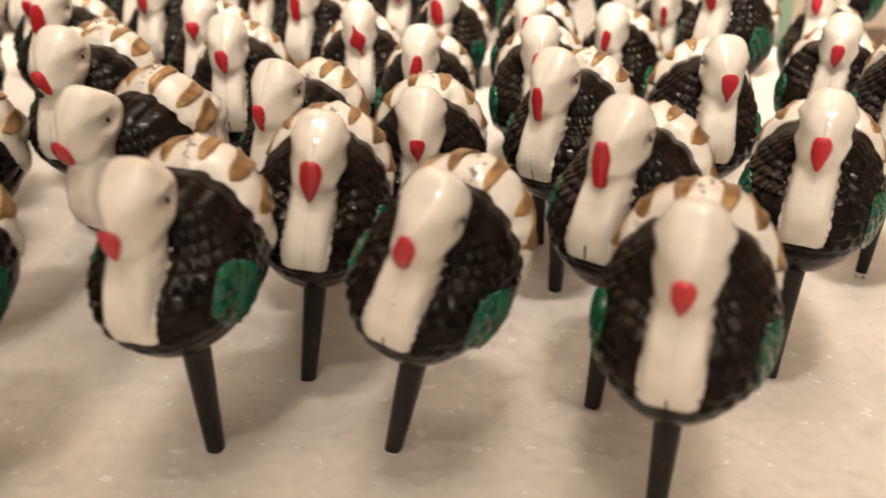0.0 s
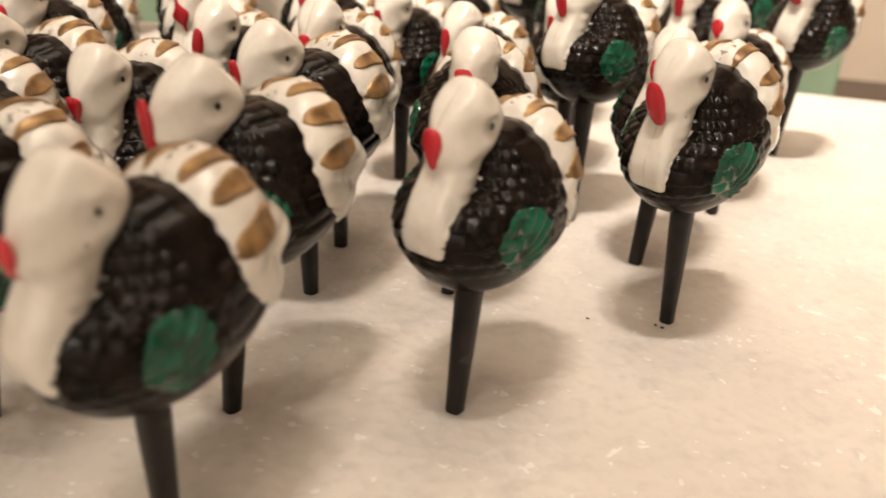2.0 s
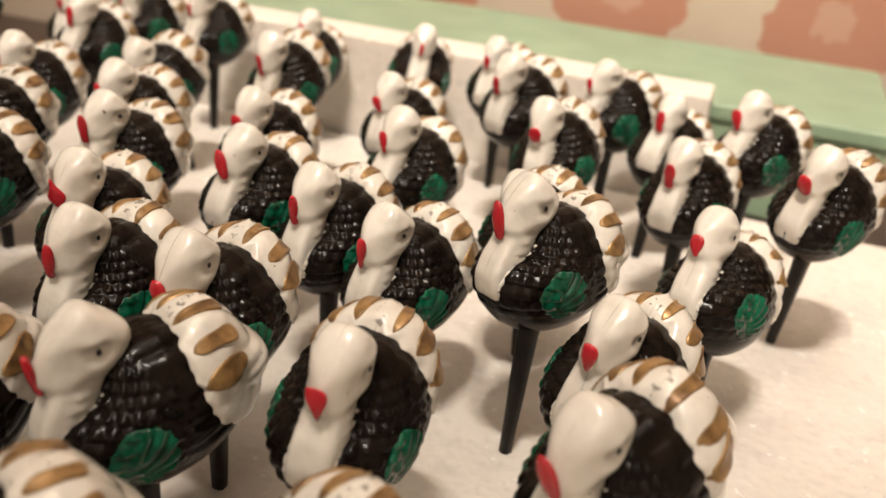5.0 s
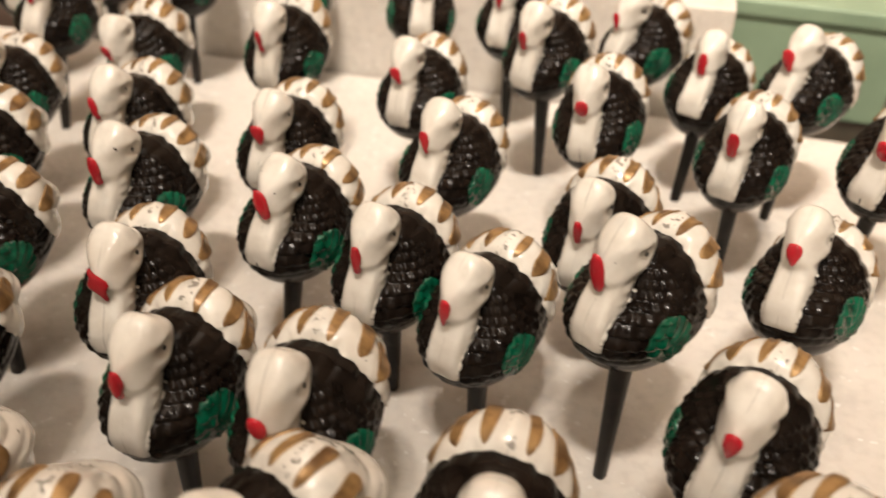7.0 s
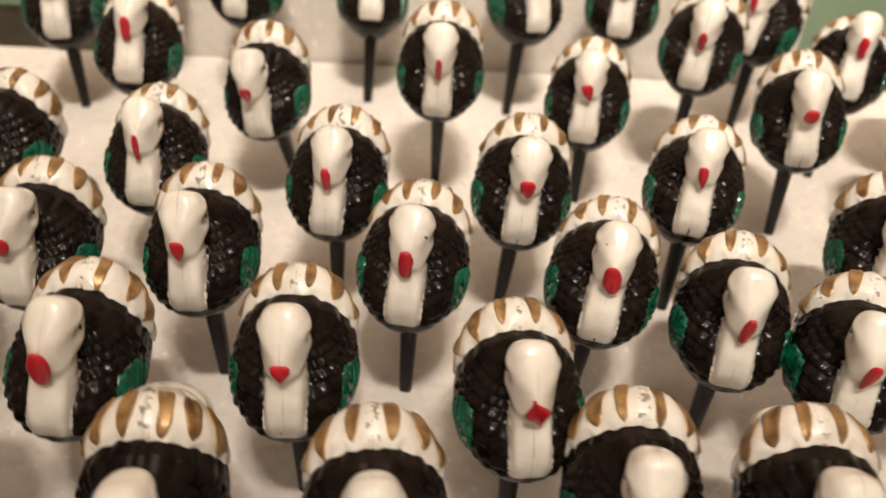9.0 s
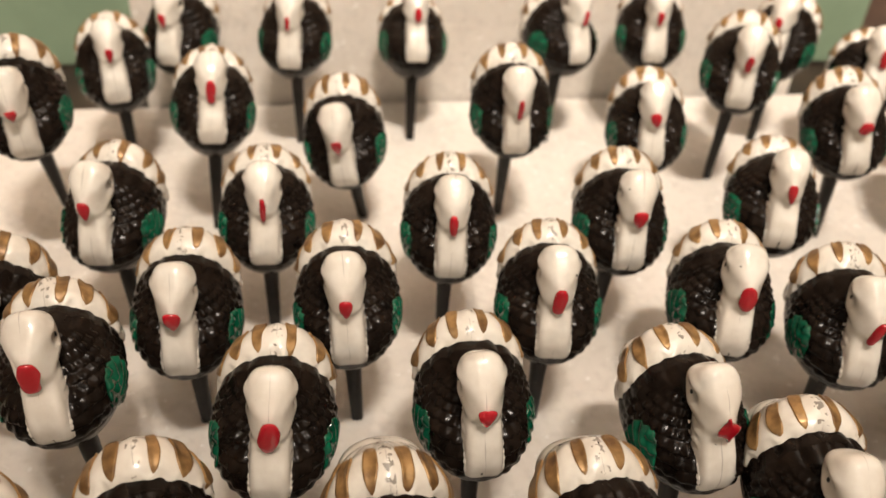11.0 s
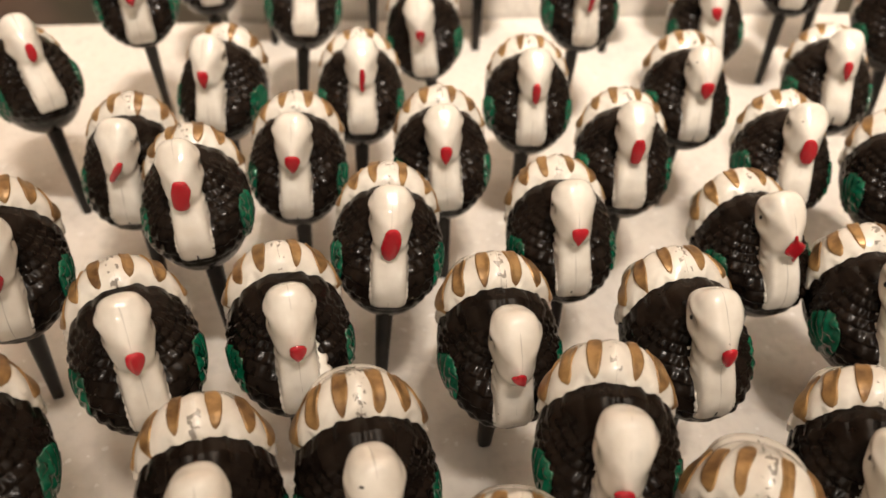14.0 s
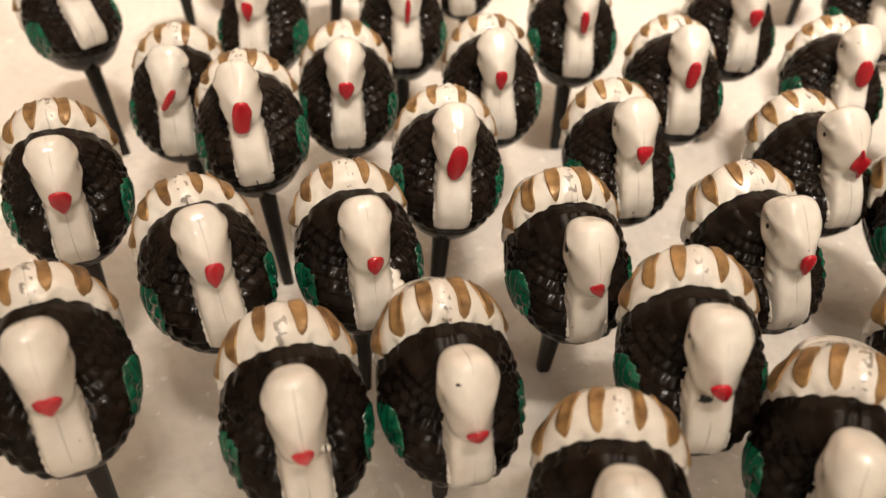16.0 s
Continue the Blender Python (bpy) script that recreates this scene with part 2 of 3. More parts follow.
crate = new("storage_box")
crate.matrix_basis = laid(-0.018, 0.088, -0.030, -1.4)
tagged(crate, "long sage green painted box standing on the dark table", "box")
for nm, size, at in (("body", (0.450, 0.156, 0.045), (0, 0.082, 0.0225)), ("lid", (0.455, 0.160, 0.008), (0, 0.082, 0.049))):
    p = box(nm, size, SAGE, 0.0015, crate)
    p.location = at

ROOM = dict(x0=-1.3, x1=1.4, y0=-1.5, y1=0.71, z0=-0.78, z1=1.85)
def wall(name, x0, x1, y0, y1, z0, z1, mat, label):
    w = box(name, (x1 - x0, y1 - y0, z1 - z0), mat)
    w.location = ((x0 + x1) / 2, (y0 + y1) / 2, (z0 + z1) / 2)
    tagged(w, label, "room", kind="structure")
    return w
R_ = ROOM
wall("wall_north", R_["x0"], R_["x1"], R_["y1"], R_["y1"] + 0.1, R_["z0"], R_["z1"], WALLPAPER, "tan wallpaper with large terracotta flowers behind the table")
# side and rear walls and ceiling are unseen, kept pale to bounce fill light
wall("wall_south", R_["x0"], R_["x1"], R_["y0"] - 0.1, R_["y0"], R_["z0"], R_["z1"], PLASTER, "unseen warm white plaster wall added behind the camera to bounce light")
wall("wall_west", R_["x0"] - 0.1, R_["x0"], R_["y0"], R_["y1"], R_["z0"], R_["z1"], PLASTER, "unseen warm white plaster side wall added to bounce light")
wall("wall_east", R_["x1"], R_["x1"] + 0.1, R_["y0"], R_["y1"], R_["z0"], R_["z1"], PLASTER, "unseen warm white plaster side wall added to bounce light")
wall("floor", R_["x0"], R_["x1"], R_["y0"], R_["y1"], R_["z0"] - 0.1, R_["z0"], TABLE, "dark brown wooden floor under the table")
wall("ceiling", R_["x0"], R_["x1"], R_["y0"], R_["y1"], R_["z1"], R_["z1"] + 0.1, PLASTER, "unseen warm white plaster ceiling added to bounce light")

# the turkey pick ----------------------------------------------------------
CX, CY, CZ = 0.0, 0.5, 39.5
MID = np.array((CX, CY, CZ))


def body_radius(d):
    """Distance in mm from the body's middle to its skin along unit directions d (n, 3)."""
    x, y, z = d[:, 0], d[:, 1], d[:, 2]
    a = 12.05 - 0.9 * np.clip(-y, 0, 1) * np.clip(0.3 - z, 0, 1)
    b = np.where(y < 0, 14.0 + 2.0 * np.clip(0.35 - z, 0, 0.5) / 0.5, 18.3)
    c = np.where(z < 0, 14.3, 13.6)
    p = 2.12
    r = (np.abs(x / a) ** p + np.abs(y / b) ** p + np.abs(z / c) ** p) ** (-1 / p)
    # sloped away behind the neck
    slope = np.exp(-((z - 0.62) / 0.36) ** 2) * np.clip(-y + 0.15, 0, 1) ** 0.7 * (1 - 0.55 * np.abs(x))
    return r * (1 - 0.05 * np.clip(z, 0, 1) * np.abs(x)) * (1 - 0.41 * slope)


def scales(u, v):
    """Rounded overlapping feather tips on a staggered grid: height 0 to 1."""
    row = np.floor(v)
    fu = (u + 0.5 * (row % 2)) % 1.0 - 0.5
    fv = v - row - 0.45
    row_back = np.sqrt(np.clip(1.0 - (fv / 0.60) ** 2, 0, 1))
    return row_back * (0.74 + 0.26 * np.cos(2 * math.pi * fu)) * (0.75 - 0.6 * fv)


WING = Vector((12.0, -4.4, -1.7)).normalized()      # direction of a wing from the middle of the body
WING_BACK = (Vector((0, 1, 0)) - WING.y * WING).normalized()
WING_UP = WING.cross(WING_BACK)
WING_UP = WING_UP if WING_UP.z > 0 else -WING_UP


def on_wing(d):
    """Place of directions on the nearer wing: towards the tail, and up."""
    m = np.stack([np.abs(d[:, 0]), d[:, 1], d[:, 2]], -1)
    ahead = np.clip(m @ np.array(WING), 0.2, 1)
    return m @ np.array(WING_BACK) / ahead, m @ np.array(WING_UP) / ahead


def relief(d):
    """Height of the moulded feathers over the plain body."""
    az, el = np.arctan2(np.abs(d[:, 0]), -d[:, 1]), np.arcsin(np.clip(d[:, 2], -1, 1))
    tt = np.arccos(np.clip(-d[:, 1], -1, 1))
    ff = np.arctan2(np.abs(d[:, 0]), d[:, 2])
    s = scales(az * 4.6 + 0.25 * el, el * 5.4 + 0.15 * az)
    # long smooth feathers over the back and down to the tail
    ridge = np.abs(np.sin(ff * 8.5 + 0.5 * np.sin(tt * 3))) ** 0.55
    w = np.clip((tt - 1.68 + 0.55 * np.clip(el - 0.35, 0, 1)) / 0.25, 0, 1)
    belly = np.clip((-d[:, 2] - 0.28) / 0.3, 0, 1)
    belly = np.maximum(belly, 0.5 * np.clip((0.30 - az) / 0.1, 0, 1))
    h = (1.05 * s * (1 - w) + 0.60 * ridge * w) * (1 - belly)
    # the wing's feathers fan out from its lower front
    x, z = on_wing(d)
    fan = np.abs(np.sin(np.arctan2(z + 0.36, x + 0.22) * 11.0 + 0.35 * np.sin(9 * x + 5 * z))) ** 0.8
    near = np.clip((0.50 - np.sqrt(x * x + (z / 1.15) ** 2)) / 0.08, 0, 1) * np.clip((x + 0.10) / 0.14, 0, 1)
    return h * (1 - near) + 0.8 * fan * near


def turkey_body():
    cols = 180
    t = np.concatenate([np.linspace(0.04, 0.34, 5)[:-1], np.linspace(0.34, 2.15, 66), np.linspace(2.15, math.pi - 0.02, 6)[1:]])
    f = np.linspace(0, 2 * math.pi, cols, endpoint=False)
    tt, ff = np.meshgrid(t, f, indexing="ij")
    # pole axis runs from chest to tail
    d = np.stack([np.sin(tt) * np.sin(ff), -np.cos(tt), np.sin(tt) * np.cos(ff)], -1).reshape(-1, 3)
    x, z = on_wing(d)
    covered = np.clip((0.40 - np.sqrt(x * x + (z / 1.15) ** 2)) / 0.06, 0, 1)
    r = body_radius(d) + relief(d) - 0.3 - 0.9 * covered
    faces = grid_faces(len(t), cols, True)
    faces.append(tuple(range(cols - 1, -1, -1)))
    faces.append(tuple((len(t) - 1) * cols + j for j in range(cols)))
    return mesh("body", d * r[:, None] + MID, [fc[::-1] for fc in faces], DARK)


AXIS = Vector((0, 0.966, 0.262)).normalized()      # middle of the tail
UP = Vector((0, -AXIS.z, AXIS.y))


def tail_dir(phi, psi):
    """Unit directions at the angle psi from the tail's axis, phi from its top."""
    side = np.array((1.0, 0, 0))
    a, u = np.array(AXIS), np.array(UP)
    ring = np.sin(phi)[:, None] * side + np.cos(phi)[:, None] * u
    return np.cos(psi)[:, None] * a + np.sin(psi)[:, None] * ring


def tail_edge(phi):
    """Where the white meets the dark feathers, on the whole."""
    c = np.cos(phi)
    return 0.86 + 0.07 * np.clip(c, 0, 1) + 0.14 * np.sin(phi) ** 2 * (c > 0) + 0.16 * np.sin(phi) ** 4 * (c <= 0) - 0.16 * np.clip(-c, 0, 1)


def tail_cut(phi, kind):
    """The same border with its feather tips; the brush has wandered a little."""
    return tail_edge(phi) - 0.025 + 0.045 * np.abs(np.sin(phi * 7.5 + 0.1 * kind)) + 0.014 * np.sin(phi * 23 + kind) + 0.012 * np.sin(phi * 5 + 2.1 * kind)


def tail_skin(phi, psi, kind):
    """Distance of the tail's skin from the body's middle: a fluted dome that rises from the back and rolls over."""
    edge = tail_edge(phi)
    rim = edge - 0.32 - 0.12 * np.sin(phi) ** 2 + 0.05 * np.clip(-np.cos(phi), 0, 1)
    low = body_radius(tail_dir(phi, edge)) + 0.45
    c = np.cos(phi)
    top = low + 2.1 + 2.5 * np.clip(c, 0, 1) ** 0.75 + 0.8 * np.clip(-c, 0, 1)
    out = np.clip((psi - rim) / (edge - rim), 0, 1)
    front = low + (top - low) * (0.55 * np.sqrt(1 - out * out) + 0.45 * (1 - out))
    k = np.clip(psi / rim, 0, 1)
    # fuller low down
    far = 20.1 + 3.0 * np.clip((0.38 - tail_dir(phi, psi)[:, 2]) / 0.26, 0, 1)
    back = far + (top - far) * k ** (2 + 0.6 * np.sin(phi) ** 2) * (1 + 2 * (1 - k) * c * c)
    flute = np.abs(np.cos(phi * 7.0 + 0.25 * math.sin(kind))) ** 0.6 * np.clip(psi / 0.4 - 0.4, 0, 1) * (1 - 0.4 * out)
    # ragged nub where the mould was filled
    nub = np.exp(-((np.sin(phi) - 0.02 * math.sin(kind * 3)) / 0.07) ** 2 - ((psi - rim - 0.10) / 0.06) ** 2) * (c > 0)
    return np.where(psi > rim, front, back) + (0.42 + 0.20 * c) * flute + 0.5 * nub * (1 + 0.8 * np.sin(phi * 60 + kind) * np.sin(psi * 70 + kind))


def turkey_tail(kind):
    rows, cols = 36, 112
    verts, m = [], np.linspace(0, 2 * math.pi, cols, endpoint=False)
    edge = tail_cut(m, kind)
    for i in range(rows):
        psi = edge * (i + 0.35) / (rows - 1 + 0.35)
        verts.append(tail_dir(m, psi) * tail_skin(m, psi, kind)[:, None] + MID)
    d = tail_dir(m, edge + 0.012)
    verts.append(d * (body_radius(d) - 0.5)[:, None] + MID)
    faces = grid_faces(rows + 1, cols, True)
    faces.append(tuple(range(cols - 1, -1, -1)))
    return mesh("tail", np.concatenate(verts), [fc[::-1] for fc in faces], WHITE)


def gold_spot(phi0, half, kind, rng):
    """A leaf-shaped dished patch of gold on the face of the tail, brushed by eye."""
    rows, cols = 20, 8
    e = float(tail_edge(np.array([phi0]))[0])
    lo = e - 0.38 - 0.16 * math.sin(phi0) ** 2 + rng.uniform(-0.03, 0.04)
    hi = e - rng.uniform(-0.012, 0.02)
    bend, ragged = rng.uniform(-0.03, 0.03), rng.uniform(0, 6)
    fat = rng.uniform(3.5, 6.0)
    verts = []
    for i in range(rows):
        k = i / (rows - 1)
        even = math.sin(e - 0.22) / math.sin(max(lo + (hi - lo) * k, 0.15))
        wid = half * even ** 0.7 * math.sqrt(max(0.02, 1 - abs(2 * k - 1) ** fat)) * (1 + 0.10 * math.sin(7 * k + ragged))
        q = np.linspace(-1, 1, cols)
        phi, psi = phi0 + q * wid + bend * math.sin(math.pi * k), np.full(cols, lo + (hi - lo) * k)
        lift = 0.42 - 0.15 * (1 - q * q) * math.sin(math.pi * k)
        base = np.maximum(tail_skin(phi, psi, kind), tail_skin(np.full(cols, phi0), psi, kind))
        verts.append(tail_dir(phi, psi) * (base + lift)[:, None] + MID)
    verts = list(map(tuple, np.concatenate(verts)))
    faces = grid_faces(rows, cols, False)
    # its border turns down into the tail
    ring = [j for j in range(cols)] + [i * cols + cols - 1 for i in range(1, rows)]
    ring += [(rows - 1) * cols + j for j in range(cols - 2, -1, -1)] + [i * cols for i in range(rows - 2, 0, -1)]
    start, n = len(verts), len(ring)
    mid = Vector(MID)
    for k in ring:
        v = Vector(verts[k]) - mid
        verts.append(tuple(mid + v * (1 - 1.1 / v.length)))
    faces += [(ring[k], start + k, start + (k + 1) % n, ring[(k + 1) % n]) for k in range(n)]
    return mesh("gold_feather", verts, faces, GOLD)


def turkey_wing(side, rng):
    """The green enamelled wing: paint over the feathers of the flank, with a ragged brushed border."""
    rows, cols = 22, 90
    p1, p2, p3 = (rng.uniform(0, 6) for _ in range(3))
    size = rng.uniform(0.40, 0.45)
    a = np.linspace(0, 2 * math.pi, cols, endpoint=False)
    tips = 0.035 * np.sin(11 * a + p1) * np.sin(4 * a + p3) + 0.025 * np.sin(17 * a + p2) + 0.04
    rim = size * (0.93 + 0.05 * np.sin(2 * a + p2) + 0.04 * np.sin(5 * a + p3) + tips)
    verts = []
    for i in range(rows + 1):
        k = (min(i, rows - 1) + 0.02) / (rows - 1 + 0.02)
        x, z = np.cos(a) * rim * k * 0.98, np.sin(a) * rim * k * 1.15
        d = np.array(WING) + x[:, None] * np.array(WING_BACK) + z[:, None] * np.array(WING_UP)
        d /= np.linalg.norm(d, axis=1)[:, None]
        r = body_radius(d) + relief(d) - 0.3 + (0.22 if i < rows else -0.9)
        verts.append(d * r[:, None] * (side, 1, 1) + MID)
    faces = grid_faces(rows + 1, cols, True)
    faces.append(tuple(range(cols - 1, -1, -1)))
    v = np.concatenate(verts)
    me = mesh("wing", v, faces, GREEN)
    bm = bmesh.new()
    bm.from_mesh(me)
    bmesh.ops.recalc_face_normals(bm, faces=bm.faces[:])
    bm.to_mesh(me)
    bm.free()
    return me


# level, front, back, half width, all mm; front and back count forwards from the stick
NECK = ((33.2, 9.5, 3.0, 2.8), (33.8, 13.0, 3.0, 3.6), (35.0, 14.9, 3.0, 3.95), (37.0, 15.7, 3.0, 4.05), (39.5, 16.0, 3.0, 3.95),
        (43.0, 15.0, 4.6, 3.75), (45.6, 13.7, 5.0, 3.6), (47.6, 13.4, 4.4, 3.7), (49.4, 14.6, 2.6, 4.05), (51.2, 14.8, 0.8, 4.2),
        (53.2, 14.0, 0.0, 4.4), (55.2, 12.9, 0.4, 4.45), (57.0, 11.5, 2.0, 4.15), (58.6, 9.9, 4.0, 3.6), (59.8, 8.5, 5.6, 2.4), (60.2, 7.8, 6.4, 1.1))


def turkey_head():
    cols = 46
    z, fr, bk, hw = (np.array([r[k] for r in NECK]) for k in range(4))
    zz = np.concatenate([np.linspace(33.2, 34.4, 4)[:-1], np.linspace(34.4, 58, 44)[:-1], np.linspace(58, 60.2, 8)])

    def spline(vals):
        out = []
        for q in zz:
            i = int(np.clip(np.searchsorted(z, q) - 1, 0, len(z) - 2))
            t = (q - z[i]) / (z[i + 1] - z[i])
            m0 = (vals[i + 1] - vals[max(i - 1, 0)]) / (z[i + 1] - z[max(i - 1, 0)])
            m1 = (vals[min(i + 2, len(z) - 1)] - vals[i]) / (z[min(i + 2, len(z) - 1)] - z[i])
            h = z[i + 1] - z[i]
            out.append((2 * t**3 - 3 * t**2 + 1) * vals[i] + (t**3 - 2 * t**2 + t) * h * m0 + (3 * t**2 - 2 * t**3) * vals[i + 1] + (t**3 - t**2) * h * m1)
        return np.array(out)

    F, B, W = spline(fr), spline(bk), spline(hw)
    verts = []
    for q, f, b, w in zip(zz, F, B, W):
        for j in range(cols):
            a = 2 * math.pi * j / cols
            c, s = math.cos(a), math.sin(a)
            mid = (f + b) / 2
            # pointed towards the beak, round behind
            beak = math.exp(-((q - 51.4) / 3.2) ** 2)
            flat = 1 / (1 + math.exp((q - 47.0) * 1.4))
            power = 0.85 + 0.25 * beak - 0.40 * flat if c > 0 else 0.9
            fwd = mid + (f - b) / 2 * math.copysign(abs(c) ** power, c)
            wid = w * math.copysign(abs(s) ** (0.8 + (0.75 * beak - 0.40 * flat) * (c > 0)), s)
            # ruffled sides of the neck
            if q < 48.5:
                ruff = abs(math.sin(q * 1.85 + 0.6 * math.sin(q * 0.9))) ** 1.5 * (0.65 + 0.2 * (q < 37))
                wid += math.copysign((ruff - 0.1) * math.exp(-((c - 0.02) / 0.15) ** 2) * min(1.0, (48.5 - q) / 2), s)
            # eye sockets, brows, cheeks and the hollow behind the jaw
            sy = math.copysign(1.0, s) * min(1.0, abs(s) * 2.2)
            eye = ((fwd - 6.3) / 1.5) ** 2 + ((q - 53.8) / 1.3) ** 2
            wid += sy * (-1.1 * math.exp(-eye) + 0.85 * math.exp(-eye * 5))
            wid += sy * 0.60 * math.exp(-((fwd - 7.0) / 2.2) ** 2 - ((q - 56.0) / 0.9) ** 2)
            wid += sy * 0.50 * math.exp(-((fwd - 6.4) / 2.4) ** 2 - ((q - 51.4) / 1.2) ** 2)
            wid -= sy * 0.45 * math.exp(-((fwd - 8.0) / 3.0) ** 2 - ((q - 48.6) / 1.0) ** 2)
            if abs(s) < 0.08 and c > 0:
                fwd -= 0.10
            verts.append((wid, -fwd, q))
    faces = grid_faces(len(zz), cols, True)
    faces.append(tuple(range(cols - 1, -1, -1)))
    faces.append(tuple((len(zz) - 1) * cols + j for j in range(cols)))
    return mesh("head", verts, [fc[::-1] for fc in faces], WHITE)


def turkey_fringe(side, kind, frill=0.0):
    """The scalloped edge where the neck meets the feathers; frill widens it where the flash of the mould stands out."""
    rows, cols = 52, 7
    z, hw = [r[0] for r in NECK], [r[3] for r in NECK]
    verts = []
    for i in range(rows):
        q = 34.9 + 12.7 * i / (rows - 1)
        wave = abs(math.sin(q * 2.05 + 0.7 * math.sin(q * 1.3 + kind))) ** 0.8
        x = side * (float(np.interp(q, z, hw)) - 0.45)
        lo, hi = -22.0, 0.0
        for _ in range(24):
            y = (lo + hi) / 2
            p = np.array([x, y, q]) - MID
            n = np.linalg.norm(p)
            lo, hi = (lo, y) if n < body_radius((p / n)[None])[0] else (y, hi)
        ends = min(1.0, 3.0 * min(i, rows - 1 - i) / (rows - 1) + 0.15)
        out = frill * max(0.0, math.sin(math.pi * (q - 36.0) / 10.5)) if 36.0 < q < 46.5 else 0.0
        for j in range(cols):
            a = 2 * math.pi * j / cols
            wide = (0.40 + 0.28 * wave + out * (1.0 + 0.5 * wave)) * ends
            verts.append((x + side * out * 0.9 + wide * math.cos(a), y + 0.1 + (0.40 + 0.20 * wave) * ends * math.sin(a), q))
    faces = grid_faces(rows, cols, True)
    faces += [tuple(range(cols - 1, -1, -1)), tuple((rows - 1) * cols + j for j in range(cols))]
    return mesh("fringe", verts, faces, WHITE)


def turkey_snood(shape):
    """The dab of red over the beak, 1 mm high and wide before it is scaled."""
    rows, cols = 14, 16
    verts = []
    for i in range(rows):
        k = math.pi * (i + 0.05) / (rows - 0.9)
        q = math.cos(k)                  # 1 at the top, -1 at the tip
        round_end = math.sin(k) ** 0.75
        wide = {"tear": 0.74 + 0.34 * q, "heart": 0.62 + 0.52 * q, "bar": 0.92 + 0.06 * math.sin(5 * q), "oval": 0.95,
                "drip": 0.70 + 0.45 * math.cos(4.2 * q)}[shape]
        if shape == "bar":
            round_end = math.sin(k) ** 0.4
        for j in range(cols):
            a = 2 * math.pi * j / cols
            notch = 0.16 * math.exp(-(math.cos(a) / 0.35) ** 2) * max(q, 0) if shape == "heart" else 0.0
            wob = 1 + 0.06 * math.sin(3 * a + 4 * q)
            verts.append((0.5 * wide * round_end * wob * math.cos(a), -round_end * math.sin(a) * (0.95 if math.sin(a) > 0 else 0.6), 0.5 * q - notch))
    faces = grid_faces(rows, cols, True)
    faces.append(tuple(range(cols - 1, -1, -1)))
    faces.append(tuple((rows - 1) * cols + j for j in range(cols)))
    return mesh("snood", verts, faces, RED)


def turkey_eye():
    rows, cols = 6, 12
    verts = []
    for i in range(rows):
        k = math.pi / 2 * i / (rows - 1)
        for j in range(cols):
            a = 2 * math.pi * j / cols
            verts.append((0.30 * math.cos(k), 0.44 * math.sin(k) * math.cos(a), 0.56 * math.sin(k) * math.sin(a)))
    return mesh("eye", verts, grid_faces(rows, cols, True), INK)


def turkey_stick():
    cols = 16
    verts = []
    for q, r in ((-19.0, 1.05), (0.0, 1.42), (14.0, 1.85), (23.5, 2.12), (25.4, 2.35), (29.0, 2.6)):
        for j in range(cols):
            a = 2 * math.pi * (j + 0.5) / cols
            # square with rounded corners
            k = (abs(math.cos(a)) ** 3.4 + abs(math.sin(a)) ** 3.4) ** (-1 / 3.4)
            verts.append((r * k * math.cos(a), r * k * math.sin(a), q))
    faces = grid_faces(6, cols, True)
    faces.append(tuple(range(cols - 1, -1, -1)))
    faces.append(tuple(5 * cols + j for j in range(cols)))
    return mesh("stick", verts, faces, STICK)


FLOCK = "turkey picks in the foam board"
BODY, HEAD, STICK_MESH, EYE = turkey_body(), turkey_head(), turkey_stick(), turkey_eye()
SNOODS = {shape: turkey_snood(shape) for shape in ("tear", "heart", "bar", "oval", "drip")}
KINDS = 6


@functools.lru_cache(maxsize=None)
def painted(kind):
    """The meshes of one hand-painted kind: tail, gold feathers, wings, fringes."""
    rng = random.Random(40 + kind)
    tail = turkey_tail(kind)
    gold = []
    for phi, half in ((0.26, 0.095), (0.70, 0.128), (1.18, 0.155)):
        for s in (-1, 1):
            gold.append(gold_spot(s * phi + rng.uniform(-0.05, 0.05), half * rng.uniform(0.82, 1.12), kind, rng))
    wings = [turkey_wing(s, rng) for s in (-1, 1)]
    fringes = [turkey_fringe(s, kind) for s in (-1, 1)]
    return tail, gold, wings, fringes


def standing(x, y, heading, nod, tip, lift):
    m = Matrix.Translation((x, y, 0)) @ Matrix.Rotation(radians(heading), 4, "Z") @ Matrix.Rotation(radians(tip), 4, "Y") @ Matrix.Rotation(radians(nod), 4, "X")
    return m @ Matrix.Translation((0, 0, lift))


made_picks = []


